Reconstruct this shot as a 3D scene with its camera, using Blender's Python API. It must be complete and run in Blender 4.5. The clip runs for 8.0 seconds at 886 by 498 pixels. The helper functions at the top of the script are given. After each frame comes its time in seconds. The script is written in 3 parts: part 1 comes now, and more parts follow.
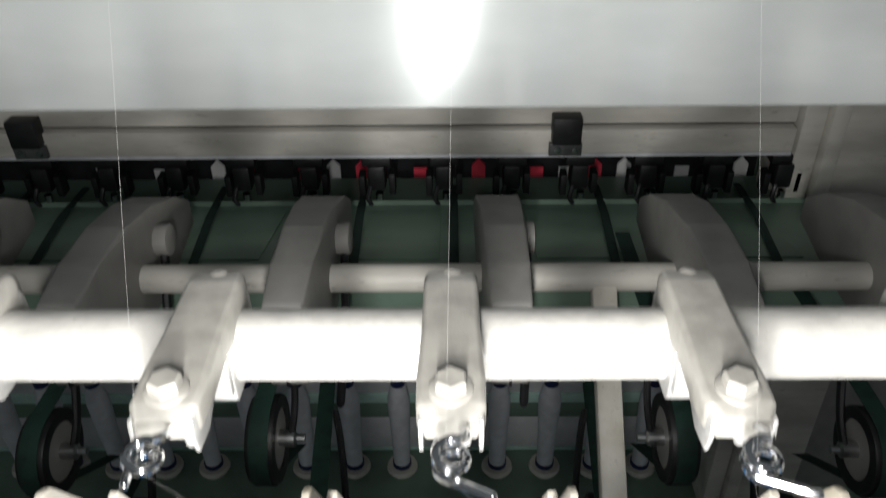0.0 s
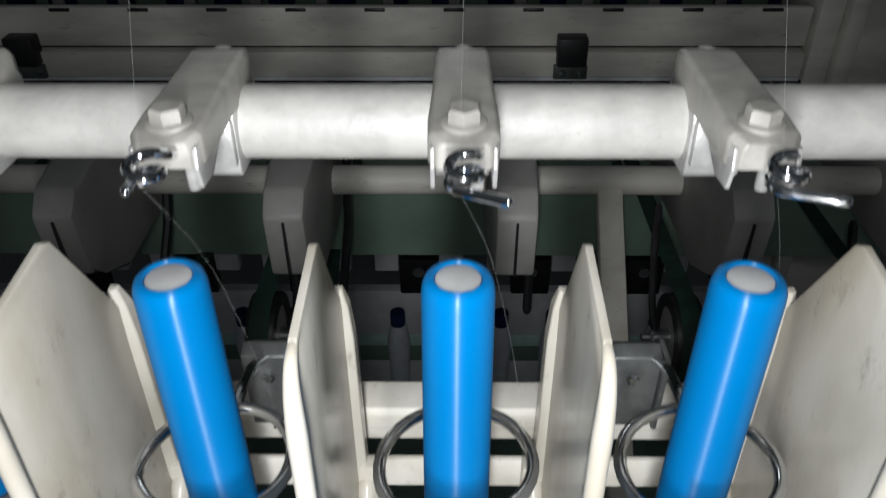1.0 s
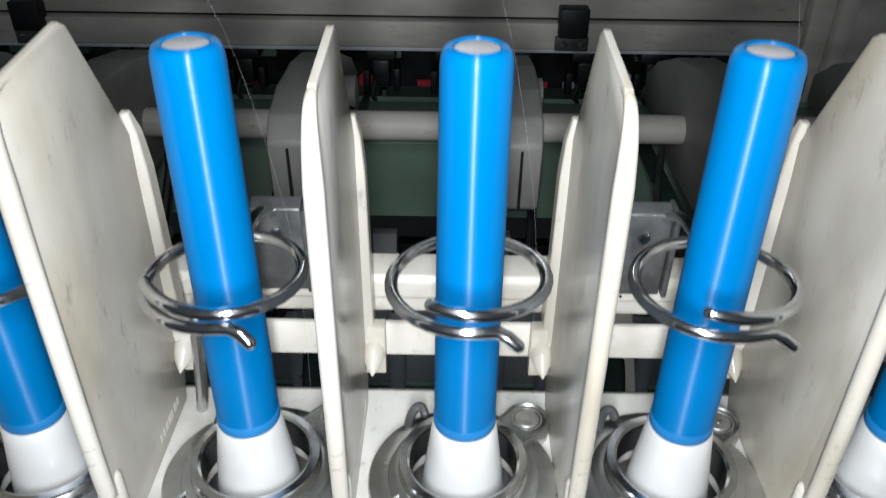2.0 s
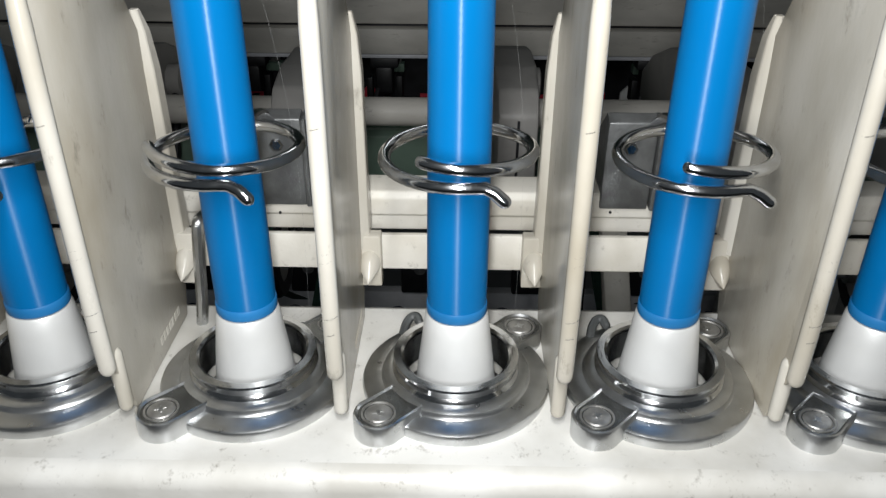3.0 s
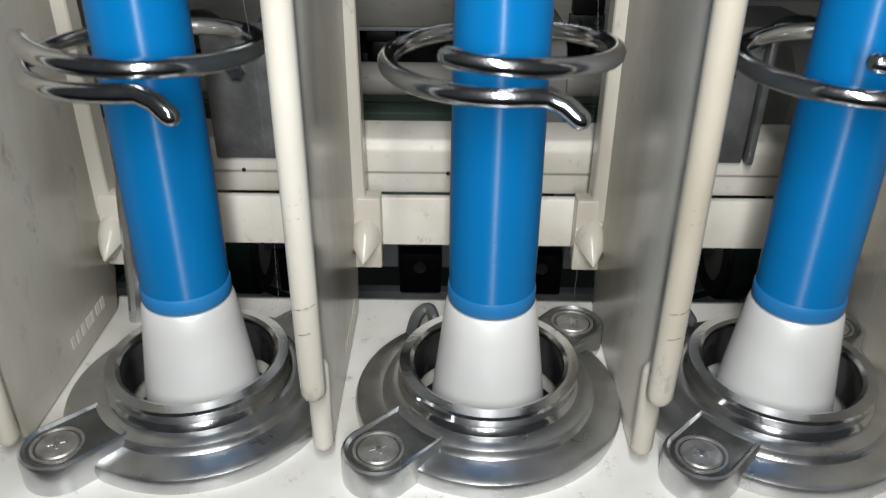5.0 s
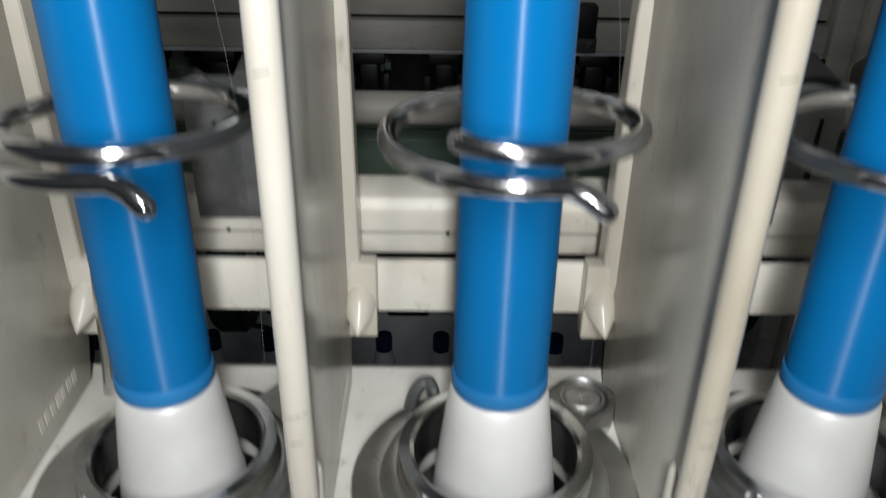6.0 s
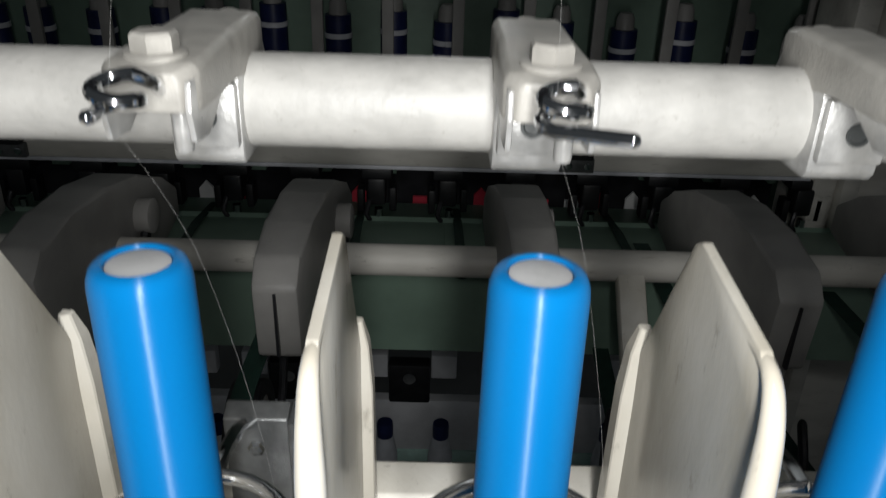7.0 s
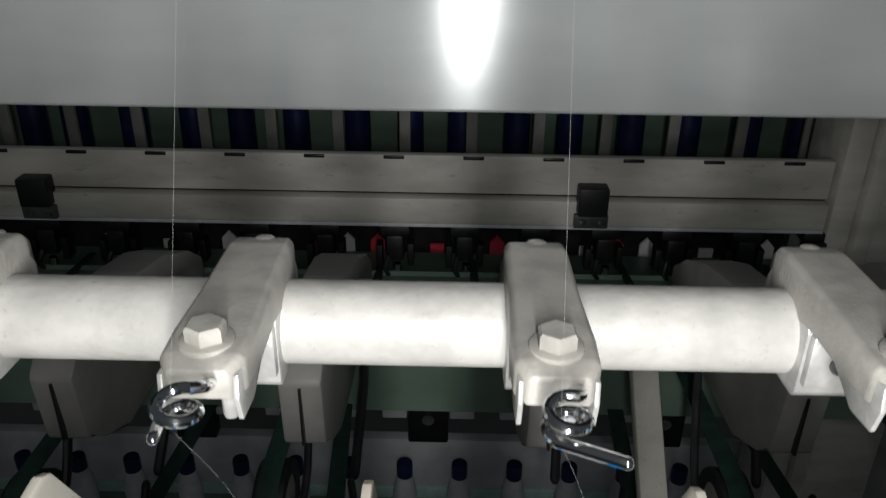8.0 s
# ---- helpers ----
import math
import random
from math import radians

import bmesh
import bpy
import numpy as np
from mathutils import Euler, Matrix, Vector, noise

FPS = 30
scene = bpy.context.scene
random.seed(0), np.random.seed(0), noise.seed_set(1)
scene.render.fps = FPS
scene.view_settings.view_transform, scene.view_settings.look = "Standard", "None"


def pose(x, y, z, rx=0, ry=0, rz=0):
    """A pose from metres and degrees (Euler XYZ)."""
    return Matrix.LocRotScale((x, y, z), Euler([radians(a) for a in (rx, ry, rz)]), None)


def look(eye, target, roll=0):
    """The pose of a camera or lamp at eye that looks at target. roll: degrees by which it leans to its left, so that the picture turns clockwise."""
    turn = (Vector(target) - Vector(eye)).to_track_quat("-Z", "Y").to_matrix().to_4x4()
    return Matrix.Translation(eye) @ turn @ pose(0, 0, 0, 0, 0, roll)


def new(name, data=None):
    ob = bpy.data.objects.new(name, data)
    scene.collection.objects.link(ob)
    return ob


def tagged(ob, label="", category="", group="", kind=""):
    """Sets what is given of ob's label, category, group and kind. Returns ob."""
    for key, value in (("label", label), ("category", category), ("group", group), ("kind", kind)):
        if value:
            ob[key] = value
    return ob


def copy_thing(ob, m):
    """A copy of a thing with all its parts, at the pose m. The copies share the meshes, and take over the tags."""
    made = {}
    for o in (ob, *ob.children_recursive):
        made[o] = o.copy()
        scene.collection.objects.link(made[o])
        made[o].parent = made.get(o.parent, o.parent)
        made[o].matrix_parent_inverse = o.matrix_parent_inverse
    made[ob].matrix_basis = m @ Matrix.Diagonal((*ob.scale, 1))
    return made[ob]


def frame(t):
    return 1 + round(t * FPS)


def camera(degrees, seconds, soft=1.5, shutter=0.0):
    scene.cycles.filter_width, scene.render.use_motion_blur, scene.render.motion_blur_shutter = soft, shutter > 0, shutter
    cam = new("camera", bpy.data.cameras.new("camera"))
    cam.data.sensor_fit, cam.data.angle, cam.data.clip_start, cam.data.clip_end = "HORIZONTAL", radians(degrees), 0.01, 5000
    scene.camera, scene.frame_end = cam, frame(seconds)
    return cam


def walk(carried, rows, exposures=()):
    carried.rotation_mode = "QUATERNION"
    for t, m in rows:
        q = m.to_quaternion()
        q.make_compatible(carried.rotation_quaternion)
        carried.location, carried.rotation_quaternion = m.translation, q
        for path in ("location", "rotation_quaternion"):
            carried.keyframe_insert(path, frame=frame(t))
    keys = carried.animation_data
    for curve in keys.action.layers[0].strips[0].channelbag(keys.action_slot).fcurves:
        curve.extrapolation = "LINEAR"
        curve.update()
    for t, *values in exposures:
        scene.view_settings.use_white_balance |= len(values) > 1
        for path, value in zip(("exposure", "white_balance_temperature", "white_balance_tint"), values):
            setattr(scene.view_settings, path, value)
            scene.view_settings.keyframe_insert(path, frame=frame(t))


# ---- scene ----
cam = camera(58.1, 8.0, soft=1.3, shutter=0.5)
# seconds, place in metres, pitch, yaw and roll in degrees
PATH = [
    (0, 0.0019, -0.1227, 0.3266, -34.44, 0.88, -0.80),
    (0.3, 0.0008, -0.1310, 0.3118, -35.74, 0.65, -0.14),
    (0.5, 0.0003, -0.1344, 0.3013, -35.46, 0.63, -0.08),
    (1, -0.0015, -0.1518, 0.2731, -35.58, 0.81, -0.28),
    (1.5, -0.0041, -0.1708, 0.2512, -35.06, 1.13, 0.31),
    (2, -0.0066, -0.1860, 0.2203, -33.31, 0.33, 0.70),
    (3.3, -0.0005, -0.2266, 0.1766, -29.15, 1.40, -0.13),
    (3.5, -0.0015, -0.2273, 0.1755, -29.33, 1.63, -0.72),
    (4, -0.0020, -0.2216, 0.1625, -29.59, 1.23, -0.23),
    (4.2, -0.0028, -0.2030, 0.1602, -30.19, 1.84, -0.59),
    (5.3, -0.0109, -0.1466, 0.1214, -28.97, 0.18, 0.57),
    (5.5, -0.0108, -0.1409, 0.1195, -30.08, 0.14, 0.47),
    (6, -0.0139, -0.1345, 0.1365, -28.46, -0.67, 0.95),
    (6.5, -0.0199, -0.1253, 0.1909, -29.53, -0.09, 1.30),
    (7, -0.0186, -0.1225, 0.2216, -26.63, -0.67, 1.81),
    (7.5, -0.0195, -0.1191, 0.2502, -26.44, 0.52, 1.04),
    (7.7, -0.0191, -0.1171, 0.2650, -26.72, 0.79, 0.14),
    (8, -0.0201, -0.1151, 0.2760, -26.49, 0.69, 0.73),
]


def aim(x, y, z, pitch, yaw, roll):
    return pose(x, y, z, 90 + pitch, 0, yaw) @ pose(0, 0, 0, 0, 0, roll)


walk(cam, [(t, aim(*r)) for t, *r in PATH],
     exposures=[(0.0, 1.15, 6600, 10), (0.2, 0.55, 6550, 10), (0.5, 0.05, 6450, 10), (1.0, -0.15, 6250, 10), (1.5, -0.05, 6050, 10), (2.0, 0.20, 6100, 10), (3.5, -0.35, 6450, 10),
                (4.0, -0.40, 6450, 10), (5.5, -0.42, 6400, 10), (6.0, -0.45, 6450, 10), (6.5, -0.45, 6550, 10), (7.0, -0.20, 6450, 10), (7.5, -0.12, 6450, 10), (8.0, 0.05, 6500, 10)])

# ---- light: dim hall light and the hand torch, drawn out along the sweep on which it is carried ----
world = bpy.data.worlds.new("hall_light")
scene.world = world
world.use_nodes = True
world.node_tree.nodes["Background"].inputs[0].default_value = (0.86, 0.95, 1.0, 1)
world.node_tree.nodes["Background"].inputs[1].default_value = 0.05

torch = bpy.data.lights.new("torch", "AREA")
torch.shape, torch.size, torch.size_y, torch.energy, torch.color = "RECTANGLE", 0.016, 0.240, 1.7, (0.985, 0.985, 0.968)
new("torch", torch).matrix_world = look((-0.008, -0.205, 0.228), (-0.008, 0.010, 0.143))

PITCH = 0.07
UNITS = range(-4, 5)
LIFT = 0.003


# ---- materials ----
def surface(name, colour, rough=0.5, metal=0.0, dark=0.75, scale=60.0, fine=900.0, bump=0.15, stain=0.5,
            stretch=(1, 1, 1), coat=0.0, sheen_spread=0.12, specks=0.0, tint=(1, 1, 1)):
    """Base colour broken by broad stains and fine grain, with relief and uneven gloss, in metres."""
    m = bpy.data.materials.new(name)
    m.use_nodes = True
    nt = m.node_tree
    p = nt.nodes["Principled BSDF"]
    p.inputs["Metallic"].default_value = metal
    p.inputs["Coat Weight"].default_value = coat
    tc = nt.nodes.new("ShaderNodeTexCoord")
    mp = nt.nodes.new("ShaderNodeMapping")
    mp.inputs["Scale"].default_value = stretch
    info = nt.nodes.new("ShaderNodeObjectInfo")
    shift = nt.nodes.new("ShaderNodeVectorMath")
    shift.operation = "ADD"
    nt.links.new(tc.outputs["Object"], shift.inputs[0])
    nt.links.new(info.outputs["Random"], shift.inputs[1])
    nt.links.new(shift.outputs[0], mp.inputs["Vector"])
    big = nt.nodes.new("ShaderNodeTexNoise")
    big.inputs["Scale"].default_value, big.inputs["Detail"].default_value = scale, 6
    small = nt.nodes.new("ShaderNodeTexNoise")
    small.inputs["Scale"].default_value, small.inputs["Detail"].default_value = fine, 3
    for n in (big, small):
        nt.links.new(mp.outputs[0], n.inputs["Vector"])
    ramp = nt.nodes.new("ShaderNodeValToRGB")
    ramp.color_ramp.elements[0].position, ramp.color_ramp.elements[1].position = 0.5 - 0.25 * stain, 0.5 + 0.2 * stain
    ramp.color_ramp.elements[0].color = (*[c * dark * k for c, k in zip(colour, tint)], 1)
    ramp.color_ramp.elements[1].color = (*colour, 1)
    nt.links.new(big.outputs["Fac"], ramp.inputs[0])
    colour_out = ramp.outputs[0]
    if specks:
        dirt = nt.nodes.new("ShaderNodeTexNoise")
        dirt.inputs["Scale"].default_value, dirt.inputs["Detail"].default_value, dirt.inputs["Roughness"].default_value = scale * 4.5, 8, 0.8
        nt.links.new(mp.outputs[0], dirt.inputs["Vector"])
        cut = nt.nodes.new("ShaderNodeValToRGB")
        cut.color_ramp.elements[0].position, cut.color_ramp.elements[1].position = 0.58, 0.72
        cut.color_ramp.elements[0].color, cut.color_ramp.elements[1].color = (0, 0, 0, 1), (specks, specks, specks, 1)
        nt.links.new(dirt.outputs["Fac"], cut.inputs[0])
        mix = nt.nodes.new("ShaderNodeMix")
        mix.data_type = "RGBA"
        nt.links.new(cut.outputs[0], mix.inputs["Factor"])
        nt.links.new(colour_out, mix.inputs["A"])
        mix.inputs["B"].default_value = (0.16, 0.14, 0.11, 1)
        colour_out = mix.outputs["Result"]
    nt.links.new(colour_out, p.inputs["Base Color"])
    mr = nt.nodes.new("ShaderNodeMapRange")
    mr.inputs["To Min"].default_value = max(0.02, rough - sheen_spread)
    mr.inputs["To Max"].default_value = min(1.0, rough + sheen_spread)
    nt.links.new(big.outputs["Fac"], mr.inputs["Value"])
    nt.links.new(mr.outputs[0], p.inputs["Roughness"])
    bp = nt.nodes.new("ShaderNodeBump")
    bp.inputs["Strength"].default_value, bp.inputs["Distance"].default_value = bump, 0.0006
    nt.links.new(small.outputs["Fac"], bp.inputs["Height"])
    nt.links.new(bp.outputs[0], p.inputs["Normal"])
    return m


CREAM = surface("cream_paint", (0.72, 0.695, 0.635), 0.42, dark=0.8, scale=45, fine=700, bump=0.12, stain=0.8, specks=0.55, tint=(1.0, 0.975, 0.92))
RAIL = surface("worn_cream_paint", (0.73, 0.72, 0.685), 0.40, dark=0.74, scale=30, fine=500, bump=0.1, stain=0.65, specks=0.9, tint=(1.0, 0.985, 0.95))
TUBEPAINT = surface("white_tube_paint", (0.47, 0.46, 0.435), 0.46, dark=0.82, scale=90, fine=400, bump=0.3, stain=0.6, specks=0.5)
PLASTIC = surface("cream_plastic", (0.61, 0.585, 0.525), 0.24, sheen_spread=0.09, dark=0.60, scale=20, fine=600, bump=0.08, stain=0.8, stretch=(1, 1, 0.5), specks=0.6, tint=(1.0, 0.93, 0.80))
SCREW = surface("dull_zinc_screw", (0.50, 0.49, 0.47), 0.48, 0.9, dark=0.7, scale=300, fine=1200, bump=0.25)
BLUE = surface("blue_plastic", (0.002, 0.142, 0.385), 0.38, dark=0.92, scale=30, fine=900, bump=0.03, stain=1.0, sheen_spread=0.05)

BAND = surface("worn_blue_plastic", (0.012, 0.170, 0.430), 0.5, dark=0.85, scale=60, fine=900, bump=0.08, stain=0.8)

axial = BLUE.node_tree.nodes.new("ShaderNodeTangent")
axial.direction_type, axial.axis = "RADIAL", "Z"
gloss = BLUE.node_tree.nodes["Principled BSDF"]
BLUE.node_tree.links.new(axial.outputs[0], gloss.inputs["Tangent"])
gloss.inputs["Specular IOR Level"].default_value, gloss.inputs["Anisotropic"].default_value, gloss.inputs["Anisotropic Rotation"].default_value = 0.32, 1.0, 0.25
CAP = surface("grey_cap_plastic", (0.42, 0.42, 0.42), 0.6, dark=0.85)
WHITE = surface("white_satin_plastic", (0.77, 0.775, 0.765), 0.42, 0.25, dark=0.92, scale=30, bump=0.03, sheen_spread=0.05)
DIECAST = surface("die_cast_alloy", (0.64, 0.65, 0.655), 0.31, 1.0, dark=0.80, scale=120, fine=1300, bump=0.07, stain=0.8)
STEEL = surface("polished_ring_steel", (0.62, 0.63, 0.64), 0.16, 1.0, dark=0.85, scale=150, fine=1200, bump=0.06)
CHROME = surface("chrome_wire", (0.70, 0.71, 0.73), 0.13, 1.0, dark=0.9, scale=200, fine=1500, bump=0.05, sheen_spread=0.05)
PANEL = surface("brushed_aluminium", (0.41, 0.43, 0.43), 0.25, 0.34, dark=0.84, scale=14, fine=1200, bump=0.0, stretch=(0.5, 1, 1.5), sheen_spread=0.02)
grain_dir = PANEL.node_tree.nodes.new("ShaderNodeCombineXYZ")
grain_dir.inputs[2].default_value = 1.0
PANEL.node_tree.links.new(grain_dir.outputs[0], PANEL.node_tree.nodes["Principled BSDF"].inputs["Tangent"])
PANEL.node_tree.nodes["Principled BSDF"].inputs["Anisotropic"].default_value = 1.0
CLAMP = surface("clamp_alloy_paint", (0.37, 0.355, 0.325), 0.45, 0.0, dark=0.78, scale=110, fine=900, bump=0.2)
BARE = surface("bare_clamp_alloy", (0.52, 0.515, 0.50), 0.33, 0.35, dark=0.75, scale=140, fine=900, bump=0.2)
GREYARM = surface("grey_hammer_paint", (0.33, 0.32, 0.305), 0.5, dark=0.85, scale=40, fine=600, bump=0.2)
BEAM = surface("beige_beam_paint", (0.66, 0.635, 0.58), 0.5, dark=0.68, specks=0.8, scale=25, fine=500, bump=0.2, stretch=(0.3, 1, 1))
GREEN = surface("sage_green_paint", (0.22, 0.32, 0.25), 0.42, dark=0.8, scale=16, fine=400, bump=0.1)
MINT = surface("mint_plastic", (0.62, 0.88, 0.79), 0.45, dark=0.85)
TAPE = surface("dark_green_drive_tape", (0.012, 0.045, 0.032), 0.75, dark=0.6, scale=80, fine=1200, bump=0.3)
BLACK = surface("black_rubber", (0.012, 0.012, 0.014), 0.5, dark=0.6, scale=80)
DARK = surface("oily_dark_metal", (0.03, 0.03, 0.034), 0.4, 0.3, dark=0.6, scale=40)
BOBBIN = surface("grey_bobbin_plastic", (0.66, 0.67, 0.71), 0.45, dark=0.85)
NAVY = surface("navy_plastic", (0.012, 0.02, 0.09), 0.4, dark=0.7)
RED = surface("red_plastic", (0.70, 0.05, 0.085), 0.4, dark=0.85)
CHALK = surface("white_plastic", (0.86, 0.86, 0.84), 0.4, dark=0.9)
BOX = surface("dark_grey_plastic", (0.075, 0.08, 0.08), 0.42, dark=0.7, scale=90, fine=800, bump=0.2)
BRACKET = surface("dark_galvanised_sheet", (0.17, 0.175, 0.175), 0.38, 0.5, dark=0.65, scale=110, fine=800, bump=0.2)
POCKET = surface("dark_polished_alloy", (0.20, 0.205, 0.20), 0.24, 0.85, dark=0.55, scale=160, fine=900, bump=0.15, stain=0.9)
PALE = surface("pale_grey_panel_paint", (0.78, 0.78, 0.80), 0.5, dark=0.8, scale=20, fine=300)
YARN = surface("cotton_yarn", (0.34, 0.34, 0.33), 0.9, dark=0.9)
FLOOR = surface("grey_hall_floor", (0.16, 0.16, 0.155), 0.5, dark=0.7, scale=4, fine=80)
HALL = surface("grey_hall_wall", (0.42, 0.42, 0.43), 0.7, dark=0.85, scale=2, fine=60)


# ---- shapes ----
def part(name, bm, material, parent=None, label="", smooth=True, angle=35):
    me = bpy.data.meshes.new(name)
    bmesh.ops.recalc_face_normals(bm, faces=bm.faces[:])
    for f in bm.faces:
        f.smooth = smooth
    for e in bm.edges:
        if len(e.link_faces) == 2 and e.calc_face_angle(0.0) > radians(angle):
            e.smooth = False
    bm.to_mesh(me)
    bm.free()
    me.materials.append(material)
    ob = new(name, me)
    ob.parent = parent
    return tagged(ob, label)


def thing(name, label, category, group="", kind=""):
    return tagged(new(name), label, category, group, kind)


def lathe(profile, seg=40, bm=None, m=Matrix()):
    """Turn (radius, height) pairs round z; a radius of 0 closes the end."""
    bm = bm or bmesh.new()
    loops = []
    for r, z in profile:
        if r <= 0:
            loops.append([bm.verts.new(m @ Vector((0, 0, z)))])
        else:
            loops.append([bm.verts.new(m @ Vector((r * math.cos(2 * math.pi * i / seg), r * math.sin(2 * math.pi * i / seg), z))) for i in range(seg)])
    for a, b in zip(loops, loops[1:]):
        for i in range(seg):
            j = (i + 1) % seg
            quad = [a[i % len(a)], a[j % len(a)], b[j % len(b)], b[i % len(b)]]
            quad = list(dict.fromkeys(quad))
            if len(quad) > 2:
                bm.faces.new(quad)
    return bm


def box(x0, x1, y0, y1, z0, z1, bevel=0.001, bm=None, steps=2, m=None):
    bm = bm or bmesh.new()
    b2 = bmesh.new()
    bmesh.ops.create_cube(b2, size=1)
    for v in b2.verts:
        v.co = Vector(((x0 + x1) / 2 + v.co.x * (x1 - x0), (y0 + y1) / 2 + v.co.y * (y1 - y0), (z0 + z1) / 2 + v.co.z * (z1 - z0)))
    if bevel:
        bmesh.ops.bevel(b2, geom=b2.edges[:], offset=bevel, segments=steps, profile=0.5, affect="EDGES")
    join(bm, b2, m)
    return bm


def join(bm, other, m=None):
    seen = {v: bm.verts.new(m @ v.co if m else v.co) for v in other.verts}
    for f in other.faces:
        bm.faces.new([seen[v] for v in f.verts])
    other.free()


def prism(outline, x0, x1, bevel=0.0006, taper=1.0, bm=None):
    """Extrude a (y, z) outline from x0 to x1."""
    b2 = bmesh.new()
    a = [b2.verts.new((x0, y, z)) for y, z in outline]
    b = [b2.verts.new((x1, y, z)) for y, z in outline]
    b2.faces.new(a)
    b2.faces.new(b[::-1])
    for i in range(len(a)):
        j = (i + 1) % len(a)
        b2.faces.new((a[i], b[i], b[j], a[j]))
    if bevel:
        bmesh.ops.bevel(b2, geom=b2.edges[:], offset=bevel, segments=2, profile=0.5, affect="EDGES")
    if bm is None:
        return b2
    join(bm, b2)
    return bm


def wire(points, radius, seg=10, flat=1.0, bm=None, radii=None):
    """A round or flattened rod along points, with domed ends."""
    bm = bm or bmesh.new()
    pts = [Vector(p) for p in points]
    rings, side = [], None
    for i, p in enumerate(pts):
        d = (pts[min(i + 1, len(pts) - 1)] - pts[max(i - 1, 0)]).normalized()
        if side is None:
            side = d.orthogonal().normalized() if abs(d.x) > 0.9 else (Vector((1, 0, 0)) - d * d.x).normalized()
        side = (side - d * side.dot(d)).normalized()
        up = d.cross(side)
        rings.append((p, d, side, up))
    loops = []
    (p0, d0, s0, u0), (p1, d1, s1, u1) = rings[0], rings[-1]
    ends = (radii[0] / radius, radii[-1] / radius) if radii else (1.0, 1.0)
    dome = ((0.97, 0.25), (0.80, 0.60), (0.45, 0.89))
    rows = [(p0 - d0 * radius * out * ends[0], s0, u0, k * ends[0]) for out, k in dome]
    rows += [(p, s, u, radii[i] / radius if radii else 1.0) for i, (p, d, s, u) in enumerate(rings)]
    rows += [(p1 + d1 * radius * out * ends[1], s1, u1, k * ends[1]) for out, k in dome[::-1]]
    for p, s, u, k in rows:
        loops.append([bm.verts.new(p + (s * math.cos(2 * math.pi * i / seg) * flat + u * math.sin(2 * math.pi * i / seg)) * radius * k) for i in range(seg)])
    for a, b in zip(loops, loops[1:]):
        for i in range(seg):
            bm.faces.new((a[i], a[(i + 1) % seg], b[(i + 1) % seg], b[i]))
    bm.faces.new(loops[0][::-1])
    bm.faces.new(loops[-1])
    return bm


def smooth_line(points, steps=6):
    """Catmull-Rom through points."""
    pts = [Vector(p) for p in points]
    out = []
    for i in range(len(pts) - 1):
        a, b, c, d = pts[max(i - 1, 0)], pts[i], pts[i + 1], pts[min(i + 2, len(pts) - 1)]
        for k in range(steps):
            t = k / steps
            out.append(0.5 * (2 * b + (c - a) * t + (2 * a - 5 * b + 4 * c - d) * t * t + (3 * b - a - 3 * c + d) * t ** 3))
    return out + [pts[-1]]


def place(ob, x=0, y=0, z=0, rz=0):
    ob.matrix_basis = pose(x, y, z, 0, 0, rz)
    return ob


# ---- hall that closes the place ----
tagged(part("floor", box(-4, 4, -3, 4, -1.0, -0.95, 0), FLOOR), "dusty grey concrete hall floor", "floor", kind="structure")
tagged(part("wall_back", box(-4, 4, 4, 4.1, -1.0, 3.0, 0), HALL), "plain grey hall wall behind the machine", "wall", kind="structure")

# ---- ring rail with its holders ----
rail = thing("ring_rail", "scuffed cream painted ring rail carrying the ring holders", "machine rail")
place(rail, 0, 0, LIFT)


def pierced_top(xs, y0, y1, z, depth, r, half):
    """Top sheet in one cell for each x, each with a round hole and its wall."""
    bm = bmesh.new()
    for cx in xs:
        corner = [math.atan2(y, x) for x in (-half, half) for y in (y0, y1)]
        angles = sorted(set([2 * math.pi * i / 48 - math.pi for i in range(48)] + corner))
        inner, outer, low = [], [], []
        for a in angles:
            c, q = math.cos(a), math.sin(a)
            reach = min(half / abs(c) if abs(c) > 1e-6 else 9, (y1 if q > 0 else -y0) / abs(q) if abs(q) > 1e-6 else 9)
            inner.append(bm.verts.new((cx + r * c, r * q, z)))
            low.append(bm.verts.new((cx + r * c, r * q, z - depth)))
            outer.append(bm.verts.new((cx + reach * c, reach * q, z)))
        for i in range(len(angles)):
            j = (i + 1) % len(angles)
            bm.faces.new((inner[i], outer[i], outer[j], inner[j]))
            bm.faces.new((low[i], inner[i], inner[j], low[j]))
    bmesh.ops.remove_doubles(bm, verts=bm.verts[:], dist=1e-6)
    return bm


part("top_sheet", pierced_top([k * PITCH for k in range(-6, 7)], -0.0400, 0.0455, -0.002, 0.006, 0.0200, PITCH / 2), RAIL, rail)
part("front_face", prism([(-0.0465, -0.075)] + [(-0.0400 - 0.0065 * math.cos(a), -0.0085 + 0.0065 * math.sin(a)) for a in np.linspace(0, math.pi / 2, 9)] + [(-0.0400, -0.075)], -0.455, 0.455, 0), RAIL, rail, angle=60)
part("back_face", prism([(0.0455, -0.075), (0.0455, -0.0020), (0.0475, -0.0026), (0.0482, -0.0045), (0.0482, -0.075)], -0.455, 0.455, 0), RAIL, rail, angle=60)
# Flat black disc stands for the dark inside of a hole.
part("hole_plug", lathe([(0, 0), (0.0016, 0), (0.0016, 0.0012), (0, 0.0012)], 9, None, pose(0.1045, -0.0470, -0.0166, 90, 0, 0) @ Matrix.Diagonal((1.35, 0.75, 1, 1))), BLACK, rail, "black disc painted for a small hole in the rail face")


